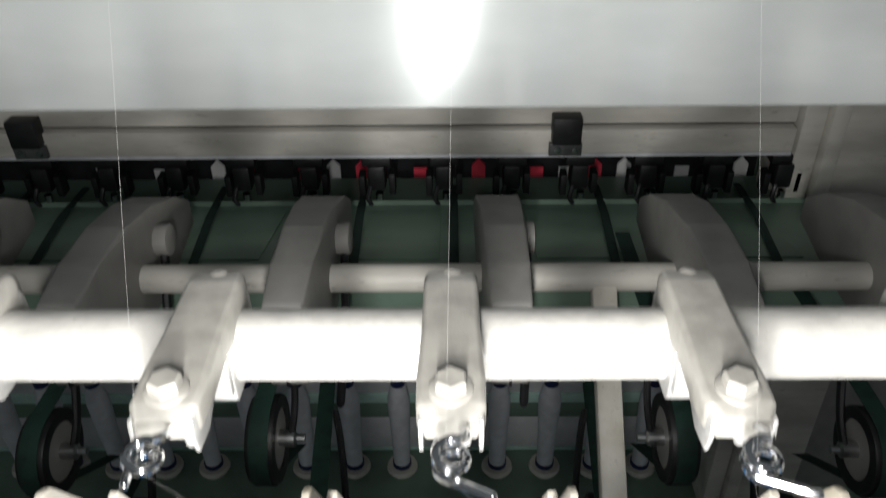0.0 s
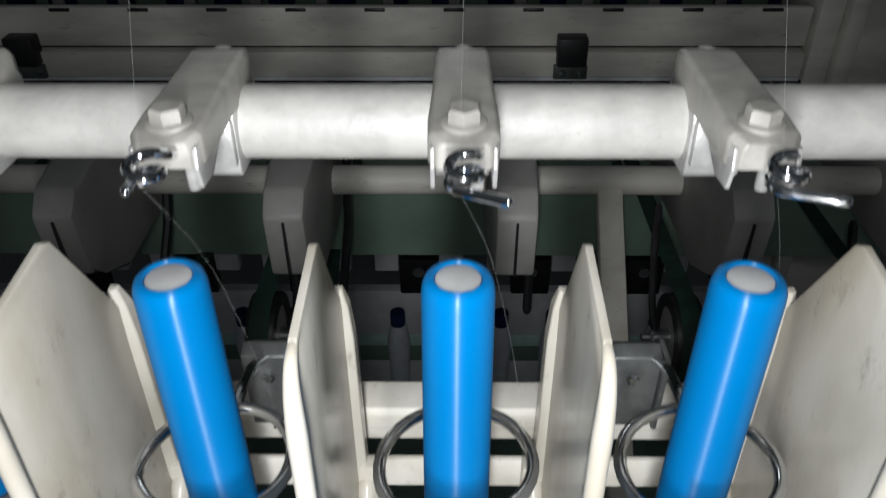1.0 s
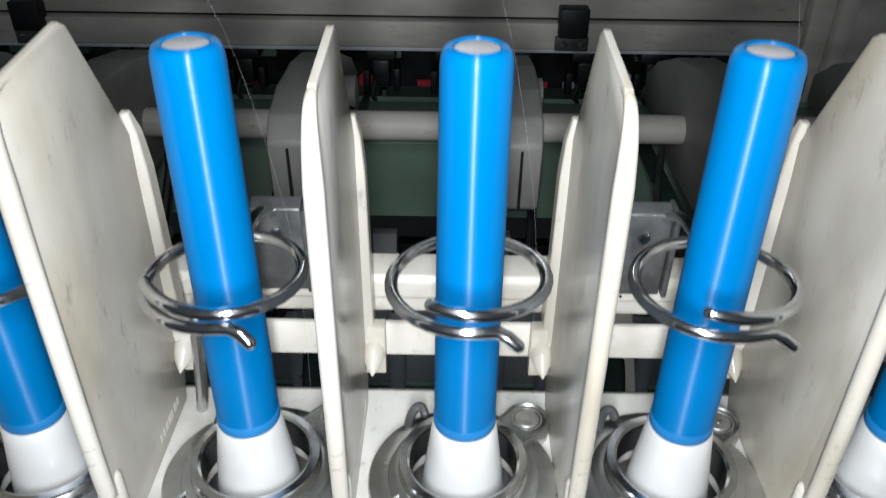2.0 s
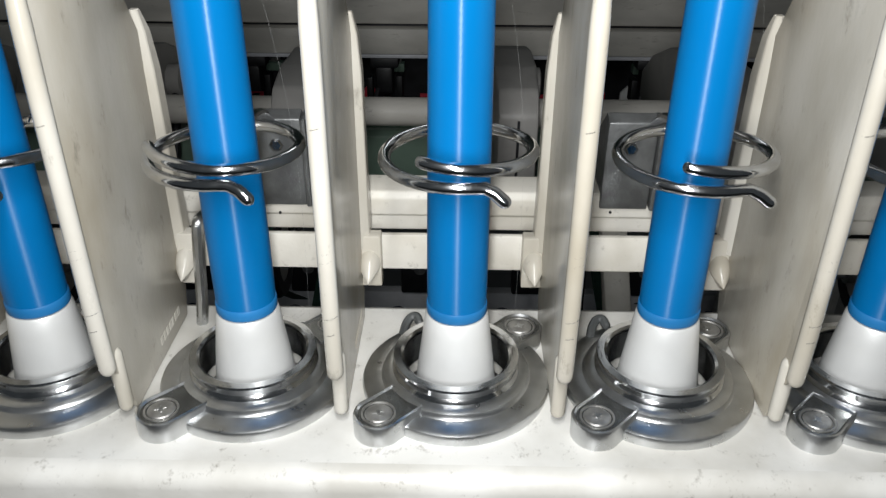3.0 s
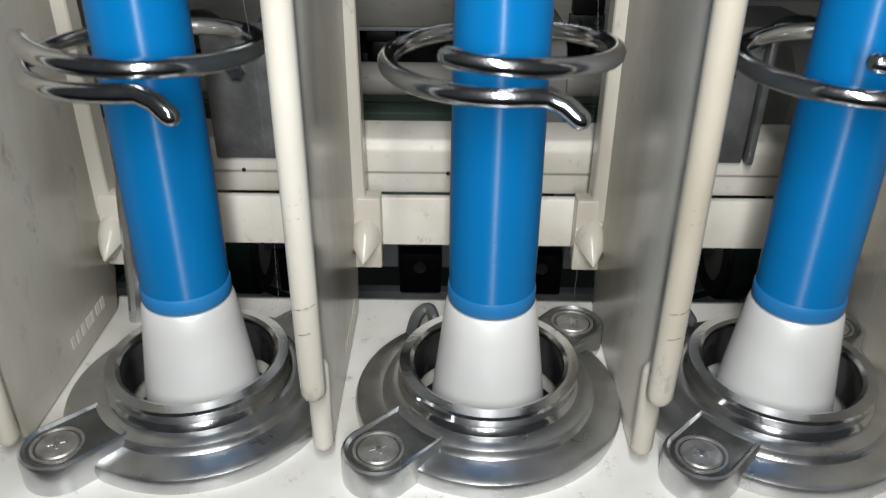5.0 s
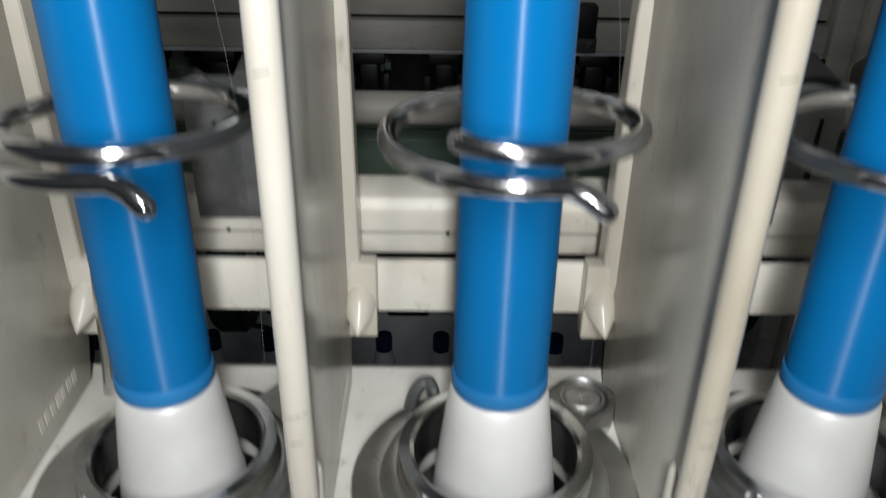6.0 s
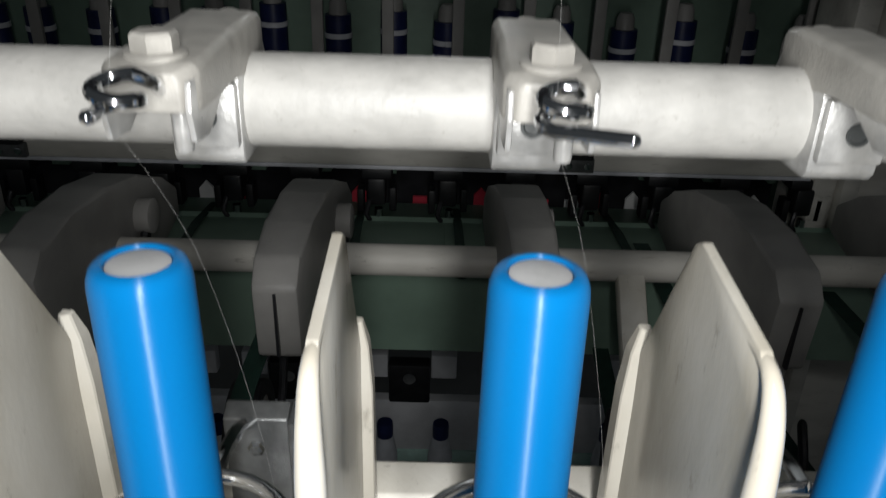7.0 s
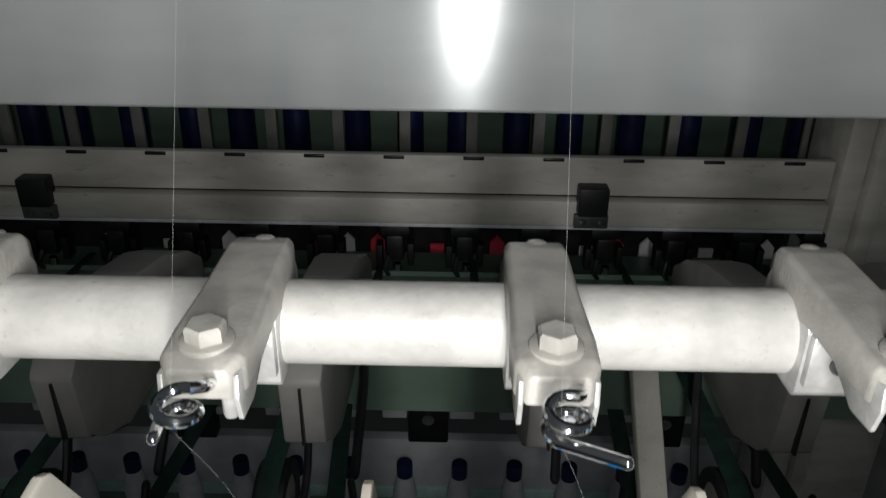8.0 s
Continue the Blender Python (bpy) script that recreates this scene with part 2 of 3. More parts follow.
def ring_holder():
    top = thing("ring_holder", "die-cast ring holder with bright steel spinning ring on the rail", "ring holder", "ring holders along the rail")
    part("flange", lathe([(0.0265, -0.002), (0.0322, -0.002), (0.0325, 0.0006), (0.0320, 0.0018), (0.0310, 0.0024), (0.0258, 0.0029), (0.0252, 0.0036),
                          (0.0250, 0.0048), (0.0240, 0.0054), (0.0222, 0.0058), (0.0205, 0.0058), (0.0205, -0.002), (0.0265, -0.002)], 64), DIECAST, top)
    part("ring", lathe([(0.0208, 0.0050), (0.0220, 0.0062), (0.0216, 0.0072), (0.0211, 0.0078), (0.0211, 0.0098), (0.0216, 0.0104), (0.0214, 0.0112), (0.0190, 0.0114),
                        (0.0181, 0.0108), (0.0181, 0.0098), (0.0188, 0.0088), (0.0186, -0.0019), (0.0208, -0.0019), (0.0208, 0.0050)], 64), STEEL, top, "bright worn steel ring")
    for sx, sy in ((-0.0247, -0.0250), (0.0237, 0.0246)):
        d = Vector((sx, sy, 0)).normalized()
        n = Vector((-d.y, d.x, 0))
        c = Vector((sx, sy, 0))
        bm = bmesh.new()
        outline = [c - d * 0.013 + n * 0.0078, c - d * 0.013 - n * 0.0078]
        outline += [c + (d * math.cos(a) + n * math.sin(a)) * 0.0082 for a in np.linspace(-1.45, 1.45, 15)]
        lo = [bm.verts.new((v.x, v.y, -0.002)) for v in outline]
        hi = [bm.verts.new((v.x, v.y, 0.0056)) for v in outline]
        bm.faces.new(lo[::-1])
        cap = bm.faces.new(hi)
        for i in range(len(lo)):
            j = (i + 1) % len(lo)
            bm.faces.new((lo[i], lo[j], hi[j], hi[i]))
        rim = [e for e in bm.edges if e.verts[0].co.z > 0.004 and e.verts[1].co.z > 0.004]
        bmesh.ops.bevel(bm, geom=rim, offset=0.0008, segments=2, profile=0.5, affect="EDGES")
        caps = [f for f in bm.faces if f.normal.z > 0.99 and len(f.verts) > 8] or [f for f in bm.faces if len(f.verts) > 12 and f.calc_center_median().z > 0.003]
        bmesh.ops.inset_region(bm, faces=caps[:1], thickness=0.0011, depth=-0.0009)
        lug = part("lug", bm, DIECAST, top)
        well = bmesh.new()
        inner = [c - d * 0.0128 + n * 0.0064, c - d * 0.0128 - n * 0.0064] + [c + (d * math.cos(a) + n * math.sin(a)) * 0.0068 for a in np.linspace(-1.45, 1.45, 15)]
        floor_ring = [well.verts.new((v.x, v.y, 0.0044)) for v in inner]
        top_ring = [well.verts.new((v.x, v.y, 0.0050)) for v in inner]
        well.faces.new(top_ring)
        for a in range(len(inner)):
            b = (a + 1) % len(inner)
            well.faces.new((floor_ring[a], floor_ring[b], top_ring[b], top_ring[a]))
        part("pocket", well, POCKET, lug, "dark polished pocket round the screw")
        m = Matrix.Translation((sx, sy, 0.0046))
        screw = part("screw", lathe([(0, 0.0009), (0.0030, 0.0010), (0.0042, 0.0008), (0.0046, 0.0003), (0.0049, 0.0003), (0.0051, 0.0008), (0.0056, 0.0008), (0.0058, -0.001)], 28, None, m), SCREW, lug, "recessed cross-head screw")
        bm = bmesh.new()
        for a, w in ((24, 0.0021), (71, 0.0012), (112, 0.0018), (149, 0.0010)):
            box(-w, 0.8 * w, -0.00022, 0.00022, 0.0008, 0.00112, 0, bm, m=m @ pose(0, 0, 0, 0, 0, a))
        part("cross_slot", bm, DIECAST, lug)
    clip = smooth_line([(-0.0200, 0.0225, 0.0010), (-0.0188, 0.0262, 0.0042), (-0.0170, 0.0285, 0.0058), (-0.0150, 0.0285, 0.0062), (-0.0138, 0.0262, 0.0050)], 5)
    part("clearer_clip", wire(clip, 0.0017, 8), BOX, top, "dark fibre clearer clip")
    return top


def spindle():
    top = thing("spindle", "blue plastic bobbin tube on a white cone spindle", "spindle", "spindles in a row")
    prof = [(0.0097, 0.0322), (0.0097, 0.0350)]
    for g in (0.0410, 0.0460, 0.0510, 0.0560):
        prof += [(0.0098, g - 0.0009), (0.0098, g - 0.0004), (0.0098, g - 0.0003), (0.00974, g), (0.0098, g + 0.0003), (0.0098, g + 0.0004), (0.0098, g + 0.0009)]
    prof += [(0.0095, 0.10), (0.0091, 0.1518), (0.0089, 0.1538), (0.0083, 0.1555), (0.0074, 0.1563), (0.0062, 0.1565), (0.0058, 0.1561), (0.0057, 0.1552), (0, 0.1552)]
    part("tube", lathe([(0, 0.0320)] + prof, 48), BLUE, top)
    part("base_band", lathe([(0.0094, 0.0320), (0.0099, 0.0320), (0.01005, 0.0323), (0.01005, 0.0353), (0.00985, 0.0357), (0.0094, 0.0357)], 48), BAND, top, "paler matt blue base band")
    part("tip_cap", lathe([(0, 0.1553), (0.0056, 0.1553), (0.0056, 0.1558), (0.0050, 0.1561), (0, 0.1561)], 32), CAP, top, "matt grey tube end")
    part("cone", lathe([(0, 0.0315), (0.0099, 0.0315), (0.0105, 0.0305), (0.0112, 0.0250), (0.0122, 0.0170), (0.0133, 0.0080), (0.0142, -0.0010), (0.0146, -0.0200), (0.0146, -0.0450), (0, -0.0450)], 48), WHITE, top, "satin white tapered cone")
    part("wharve", lathe([(0, -0.045), (0.008, -0.045), (0.008, -0.1), (0.012, -0.1), (0.012, -0.14), (0, -0.14)], 24), DARK, top)
    return top


def balloon_ring(start, end, bracket):
    """Open chrome ring, one turn and a bit; angles in degrees from the front, counter-clockwise from above."""
    top = thing("balloon_ring", "open chrome wire balloon control ring round a blue tube", "wire ring", "balloon rings along the rail")
    pts = []
    n = 40
    for i in range(n + 1):
        a = radians(-90 + start + (360 + end - start) * i / n)
        t = i / n
        z = 0.0897 - 0.0060 * t - 0.0020 * math.sin(math.pi * t)
        r = 0.0216 + 0.0012 * t
        pts.append((r * math.cos(a), r * math.sin(a), z))
    a = radians(-90 + end)
    tang = Vector((-math.sin(a), math.cos(a), 0))
    outw = Vector((math.cos(a), math.sin(a), 0))
    last = Vector(pts[-1])
    pts += [last + tang * 0.003 - Vector((0, 0, 0.0002)), last + tang * 0.0058 + outw * 0.0012 - Vector((0, 0, 0.0014)), last + tang * 0.0082 + outw * 0.0028 - Vector((0, 0, 0.0034))]
    part("hoop", wire(pts, 0.0019, 12), CHROME, top)
    bend = [(0.0010, 0.0450, 0.0800), (0.0010, 0.0570, 0.0720)] if bracket else [(0.0010, 0.0480, 0.0740), (0.0010, 0.0600, 0.0442)]
    part("stem", wire(smooth_line([(0.0010, 0.0222, 0.0850), (0.0010, 0.0320, 0.0840)] + bend), 0.0019, 10), CHROME, top, "chrome stem behind the hoop")
    return top


def separator():
    top = thing("separator", "scuffed cream plastic separator plate between two spindles", "separator", "separators along the rail")
    part("plate", prism([(-0.0275, 0.0210), (-0.0275, 0.1370), (-0.0265, 0.1430), (-0.0240, 0.1480), (-0.0195, 0.1508), (0.0130, 0.1535), (0.0165, 0.1515), (0.0400, 0.1100), (0.0420, 0.0100), (0.0380, -0.0010), (-0.0165, -0.0010), (-0.0190, 0.0040), (-0.0200, 0.0160)],
                        -0.0011, 0.0011, 0.0004), PLASTIC, top)
    edge = smooth_line([(0, -0.0080, 0.1490), (0, -0.0190, 0.1494), (0, -0.0238, 0.1476), (0, -0.0264, 0.1428), (0, -0.0276, 0.1360), (0, -0.0282, 0.1240), (0, -0.0287, 0.0900), (0, -0.0286, 0.0400), (0, -0.0282, 0.0240)], 4)
    part("front_rim", wire(edge, 0.0026, 12, 1.0, None, [0.0026 - 0.0017 * max(0.0, 1 - i / 19) for i in range(len(edge))]), PLASTIC, top, "thick rounded front rim")
    part("foot", wire([(0, -0.0222, 0.0250), (0, -0.0222, 0.0140), (0, -0.0220, 0.0048)], 0.0024, 12, 1.0), PLASTIC, top)
    rib = bmesh.new()
    lo = [(-0.0042, 0.0480), (-0.0042, 0.0405), (-0.0005, 0.0375), (0.0042, 0.0410), (0.0042, 0.0480)]
    rows = [(0.0285, 1.0), (0.0330, 1.0), (0.0960, 0.9), (0.1090, 0.7), (0.1165, 0.35)]
    loops = [[rib.verts.new((x * k, 0.041 + (y - 0.041) * k, z)) for x, y in lo] for z, k in rows]
    for a, b in zip(loops, loops[1:]):
        for i in range(5):
            rib.faces.new((a[i], a[(i + 1) % 5], b[(i + 1) % 5], b[i]))
    rib.faces.new(loops[0][::-1])
    rib.faces.new(loops[-1])
    bmesh.ops.bevel(rib, geom=rib.edges[:], offset=0.0004, segments=1, affect="EDGES")
    part("rear_rib", rib, PLASTIC, top, smooth=False)
    for z, w in ((0.0395, 0.5), (0.0452, 0.9), (0.0640, 0.7), (0.0668, 0.6), (0.1035, 0.5)):
        cut = bmesh.new()
        arc = [radians(-90 + 110 * w * (i / 8 - 0.5) + 30 * (w - 0.6)) for i in range(9)]
        rows = [[cut.verts.new((rr * math.cos(a), -0.0286 + rr * math.sin(a), z + dz + 0.0006 * (a + 1.57))) for a in arc] for rr, dz in ((0.00255, -0.00009), (0.00266, 0.0), (0.00255, 0.00009))]
        for a, b in zip(rows, rows[1:]):
            for i in range(8):
                cut.faces.new((a[i], a[i + 1], b[i + 1], b[i]))
        part("score_mark", cut, BOX, top, "dark thread-worn score across the rim")
    marks = bmesh.new()
    for i, w in enumerate((0.0018, 0.0018, 0.0018, 0.0026, 0.0014, 0.0022, 0.0022)):
        box(0.0010, 0.00122, 0.0100 + 0.0031 * i, 0.0100 + 0.0031 * i + w, 0.0045, 0.0078, 0, marks)
    tagged(part("moulded_mark", marks, PLASTIC, top), kind="stuff")
    part("clip_block", box(-0.0084, 0.0084, 0.0392, 0.0450, 0.0128, 0.0345, 0.0006), PLASTIC, top, "square clip block on the cross bar")
    for x in (-0.0040, 0.0040):
        thorn = bmesh.new()
        rows = [(0.0396, 0.0228, 0.0050), (0.0378, 0.0226, 0.0048), (0.0352, 0.0216, 0.0036), (0.0326, 0.0203, 0.0019), (0.0308, 0.0192, 0.0004)]
        loops = [[thorn.verts.new((x + rad * math.cos(a) * 0.85, y, z + rad * (math.sin(a) * 1.15 if math.sin(a) > -0.01 else -1.35 * (1 - abs(math.cos(a)))))) for a in [math.pi * k / 6 for k in range(12)]] for y, z, rad in rows]
        for a, b in zip(loops, loops[1:]):
            for k in range(12):
                thorn.faces.new((a[k], a[(k + 1) % 12], b[(k + 1) % 12], b[k]))
        thorn.faces.new(loops[0])
        thorn.faces.new(loops[-1])
        part("pin", thorn, PLASTIC, top, "pointed moulded pin")
    return top


def spread(ob, xs, y=0, z=0):
    """Move ob to the first place and copy it to the others."""
    place(ob, xs[0], y, z)
    for x in xs[1:]:
        copy_thing(ob, pose(x, y, z))


spread(ring_holder(), [k * PITCH for k in UNITS], 0, LIFT)
spread(spindle(), [k * PITCH for k in UNITS])
spread(separator(), [(k - 0.5) * PITCH - 0.002 for k in range(-4, 6)], 0, LIFT)
for k in UNITS:
    start, end = {-1: (-62, 8), 0: (-29, 10), 1: (-20, 18)}.get(k, (-30 + 9 * (k % 3 - 1), 8 + 5 * (k % 2)))
    place(balloon_ring(start, end, k % 2 == 1), k * PITCH, 0, LIFT)

# ---- cross bars behind the rail ----
bar = thing("separator_bar", "cream painted flat bar holding the separator plates", "machine bar")
place(bar, 0, 0, LIFT)
part("flat_bar", box(-0.42, 0.42, 0.0450, 0.0476, 0.0170, 0.0322, 0.0008), CREAM, bar)
bar = thing("balloon_ring_bar", "cream painted hollow bar carrying the balloon ring brackets", "machine bar")
place(bar, 0, 0, LIFT)
part("hollow_bar", prism([(0.0600, 0.0266), (0.0600, 0.0332), (0.0590, 0.0335), (0.0590, 0.0405), (0.0606, 0.0434), (0.0740, 0.0442), (0.0758, 0.0415), (0.0758, 0.0266)], -0.42, 0.42, 0.0007), CREAM, bar)


# Flat dark discs paint the shade of small holes; nothing is drilled.
for x, z in ((0.0598, 0.0360), (-0.0104, 0.0335), (-0.0700, 0.0340), (0.1300, 0.0350)):
    part("drilled_hole", lathe([(0, -0.0002), (0.0006, -0.0002), (0.0006, 0.0003), (0, 0.0003)], 10, None, pose(x, 0.0590, z, 90, 0, 0)), DARK, bar)


def ring_bracket():
    top = thing("ring_bracket", "dark grey folded metal bracket on the cream bar", "bracket", "ring brackets")
    part("body", prism([(0.0572, 0.0382), (0.0560, 0.0740), (0.0620, 0.0760), (0.0740, 0.0660), (0.0740, 0.0448), (0.0588, 0.0448), (0.0588, 0.0382)], -0.0110, 0.0074, 0.0006), BRACKET, top)
    part("flange", prism([(0.0545, 0.0386), (0.0535, 0.0745), (0.0660, 0.0750), (0.0700, 0.0448), (0.0587, 0.0448), (0.0587, 0.0386)], 0.0076, 0.0098, 0.0008), BRACKET, top)
    part("bolt", lathe([(0, 0), (0.0026, 0), (0.0026, 0.0014), (0.0018, 0.0020), (0, 0.0020)], 6, None, pose(-0.002, 0.0566, 0.0640, 88, 0, 0)), STEEL, top, "small steel bolt", smooth=False)
    return top


spread(ring_bracket(), [k * PITCH - 0.0040 * k for k in (-3, -1, 1, 3)], 0, LIFT)
hook = thing("chrome_hook", "bent chrome rod standing behind the spindle", "hook")
place(hook, 0, 0, LIFT)
part("rod", wire(smooth_line([(-0.0950, 0.044, 0.0400), (-0.0945, 0.037, 0.0420), (-0.0950, 0.034, 0.0380), (-0.0975, 0.034, 0.0100), (-0.0990, 0.034, -0.0020)], 5), 0.0023, 10), DIECAST, hook)

# ---- thread guide tube with its clamps ----
guide = thing("thread_guide_tube", "white painted tube carrying the thread guide clamps", "machine tube")
part("tube", lathe([(0.0095, -0.42), (0.0107, -0.42), (0.0107, 0.42), (0.0095, 0.42)], 40, None, pose(0, 0.0573, 0.1689, 0, 90, 0)), TUBEPAINT, guide)


def thread_guide(turn, tail):
    top = thing("thread_guide", "beige alloy clamp with hex bolt and chrome pigtail thread guide", "thread guide", "thread guides along the tube")
    arm = bmesh.new()
    rows = [(0.0735, 0.0068, 0.1760, 0.1835), (0.0700, 0.0078, 0.1740, 0.1862), (0.0640, 0.0080, 0.1740, 0.1875), (0.0420, 0.0080, 0.1775, 0.1878), (0.0240, 0.0088, 0.1785, 0.1878), (0.0150, 0.0086, 0.1790, 0.1876), (0.0105, 0.0062, 0.1795, 0.1865)]
    loops = [[arm.verts.new((x, y, z)) for x, z in ((-w, lo), (w, lo), (w, hi - 0.0015), (w * 0.86, hi), (-w * 0.86, hi), (-w, hi - 0.0015))] for y, w, lo, hi in rows]
    for a, b in zip(loops, loops[1:]):
        for i in range(6):
            arm.faces.new((a[i], a[(i + 1) % 6], b[(i + 1) % 6], b[i]))
    arm.faces.new(loops[0][::-1])
    arm.faces.new(loops[-1])
    bmesh.ops.bevel(arm, geom=arm.edges[:], offset=0.0006, segments=2, profile=0.5, affect="EDGES")
    part("arm", arm, CLAMP, top)
    saddle = prism([(0.0455, 0.1575), (0.0440, 0.1595), (0.0440, 0.1760), (0.0465, 0.1805), (0.0700, 0.1805), (0.0725, 0.1765), (0.0725, 0.1585), (0.0700, 0.1565)], -0.0078, 0.0078, 0.0007)
    saddle = part("saddle", saddle, BARE, top, "bare alloy saddle round the tube")
    part("face_plate", box(-0.0070, 0.0074, 0.0418, 0.0446, 0.1622, 0.1765, 0.0008), BARE, saddle)
    part("set_screw", lathe([(0.0027, 0.0), (0.0027, 0.0006), (0.0021, 0.0006), (0.0018, 0.0001), (0, 0.0001)], 20, None, pose(0.0005, 0.0418, 0.1692, 90, 0, 0)), BOX, saddle, "dark set screw hole")
    for x in (-0.0080, 0.0068):
        part("cheek", prism([(0.0115, 0.1740), (0.0100, 0.1800), (0.0110, 0.1850), (0.0330, 0.1850), (0.0330, 0.1790), (0.0200, 0.1730)], x, x + 0.0012, 0.0004), BARE, top)
    part("nub", lathe([(0.0030, -0.001), (0.0027, 0.0003), (0.0016, 0.0008), (0, 0.0010)], 16, None, Matrix.Translation((0.0005, 0.0690, 0.1860))), CLAMP, top)
    part("bolt_washer", lathe([(0, 0.1872), (0.0056, 0.1872), (0.0056, 0.1882), (0.0051, 0.1885), (0, 0.1885)], 28, None, Matrix.Translation((0, 0.0190, 0))), CLAMP, top)
    part("hex_bolt", lathe([(0, 0.1883), (0.0042, 0.1883), (0.0043, 0.1887), (0.0043, 0.1912), (0.0037, 0.1919), (0, 0.1919)], 6, None, pose(0, 0.0190, 0, 0, 0, 30)), CLAMP, top, "painted hex bolt head", smooth=False)
    part("pin", lathe([(0, 0.1700), (0.0016, 0.1702), (0.0018, 0.1710), (0.0018, 0.1785), (0, 0.1785)], 16, None, Matrix.Translation((0.0035, 0.0180, 0))), BARE, top, "short alloy pin")
    pts = [Vector((0.002, 0.0200, 0.1808)), Vector((0.0025, 0.0120, 0.1830)), Vector((0.0034, 0.0060, 0.1862))]
    for i in range(26):
        a = radians(60 + 480 * i / 25 + turn * i / 25)
        pts.append(Vector((0.0036 * math.cos(a), -0.0010 + 0.0036 * math.sin(a), 0.1885 - 0.0055 * i / 25)))
    a = radians(60 + 480 + turn)
    tang = Vector((-math.sin(a), math.cos(a), 0))
    for k in range(1, 6):
        pts.append(pts[-1] + tang * tail / 5 + Vector((0, 0, 0.0002)))
    part("pigtail", wire(smooth_line(pts[:4], 3)[:-1] + pts[3:], 0.0012, 10), CHROME, top, "chrome wire pigtail with a straight tail")
    return top


for k in UNITS:
    place(thread_guide({-1: 10, 0: 60, 1: 64}.get(k, 40 + 15 * (k % 3)), {-1: 0.005}.get(k, 0.0125)), k * PITCH + 0.0012)

# ---- yarns ----
for k in UNITS:
    yarn = thing("yarn", "fine white cotton yarn running from the rollers to the ring", "yarn", "yarns")
    x = k * PITCH
    sway = 0.004 * math.sin(3.1 * k + 1)
    part("strand", wire([(x + sway, 0.080, 0.330), (x, -0.001, 0.1855)], 0.000015, 5), YARN, yarn)
    part("strand", wire(smooth_line([(x, -0.001, 0.1810), (x + 0.010, 0.006, 0.150), (x + 0.0195, 0.006, 0.090), (x + 0.0195, 0.004, 0.012)]), 0.000013, 5), YARN, yarn)

# ---- front beam above ----
panel = thing("roller_beam", "brushed aluminium roller beam above the spindles", "machine beam")
rolled = [(0.1912, 0.1840), (0.1904, 0.1846), (0.1900, 0.1856), (0.1900, 0.2360)]
part("face", prism(rolled + [(0.197, 0.2380), (0.270, 0.2380), (0.270, 0.1840)], -1.3, 1.3, 0), PANEL, panel, "long brushed aluminium face")
part("roller", lathe([(0, -1.3), (0.014, -1.3), (0.014, 1.3), (0, 1.3)], 24, None, pose(0, 0.215, 0.262, 0, 90, 0)), DARK, panel)
# Dark plate added so that the zone above the beam stays dark.
part("rear_plate", box(-1.3, 1.3, 0.262, 0.270, 0.236, 0.50, 0.001), DARK, panel)

# ---- driving parts in the middle of the frame ----
shaft = thing("cross_tube", "beige painted tube across the middle of the frame", "machine tube")
part("tube", lathe([(0.0098, -1.0), (0.0108, -1.0), (0.0108, 1.0), (0.0098, 1.0)], 32, None, pose(0, 0.3550, -0.0270, 0, 90, 0)), BEAM, shaft)


def lever_arm():
    top = thing("lever_arm", "grey painted curved lever arm on the cross tube", "lever", "lever arms")
    outline = [(0.268, -0.044), (0.252, -0.037), (0.248, 0.009), (0.262, 0.022), (0.300, 0.025), (0.350, 0.023), (0.400, 0.012), (0.440, -0.006), (0.470, -0.026), (0.470, -0.050), (0.400, -0.064), (0.300, -0.066)]
    body = prism(outline, -0.0155, 0.0155, 0.003)
    for v in body.verts:
        v.co.x *= 0.82 + 1.6 * (v.co.y - 0.25)
    part("body", body, GREYARM, top)
    # Dark strip painting the shade of a groove that isn't cut.
    part("groove", box(-0.0008, 0.0008, 0.2472, 0.2510, -0.034, 0.006, 0), DARK, top)
    part("boss", lathe([(0, 0), (0.012, 0), (0.0125, 0.001), (0.0125, 0.011), (0.010, 0.012), (0, 0.012)], 24, None, pose(0.0150, 0.392, -0.016, 0, 90, 0)), GREYARM, top)
    part("link", wire([(0.021, 0.392, -0.016), (0.022, 0.36, -0.07), (0.018, 0.32, -0.12)], 0.005, 8, 0.7), DARK, top, "dark link rod")
    return top


spread(lever_arm(), [-0.384, -0.244, -0.104, 0.038, 0.180, 0.322])


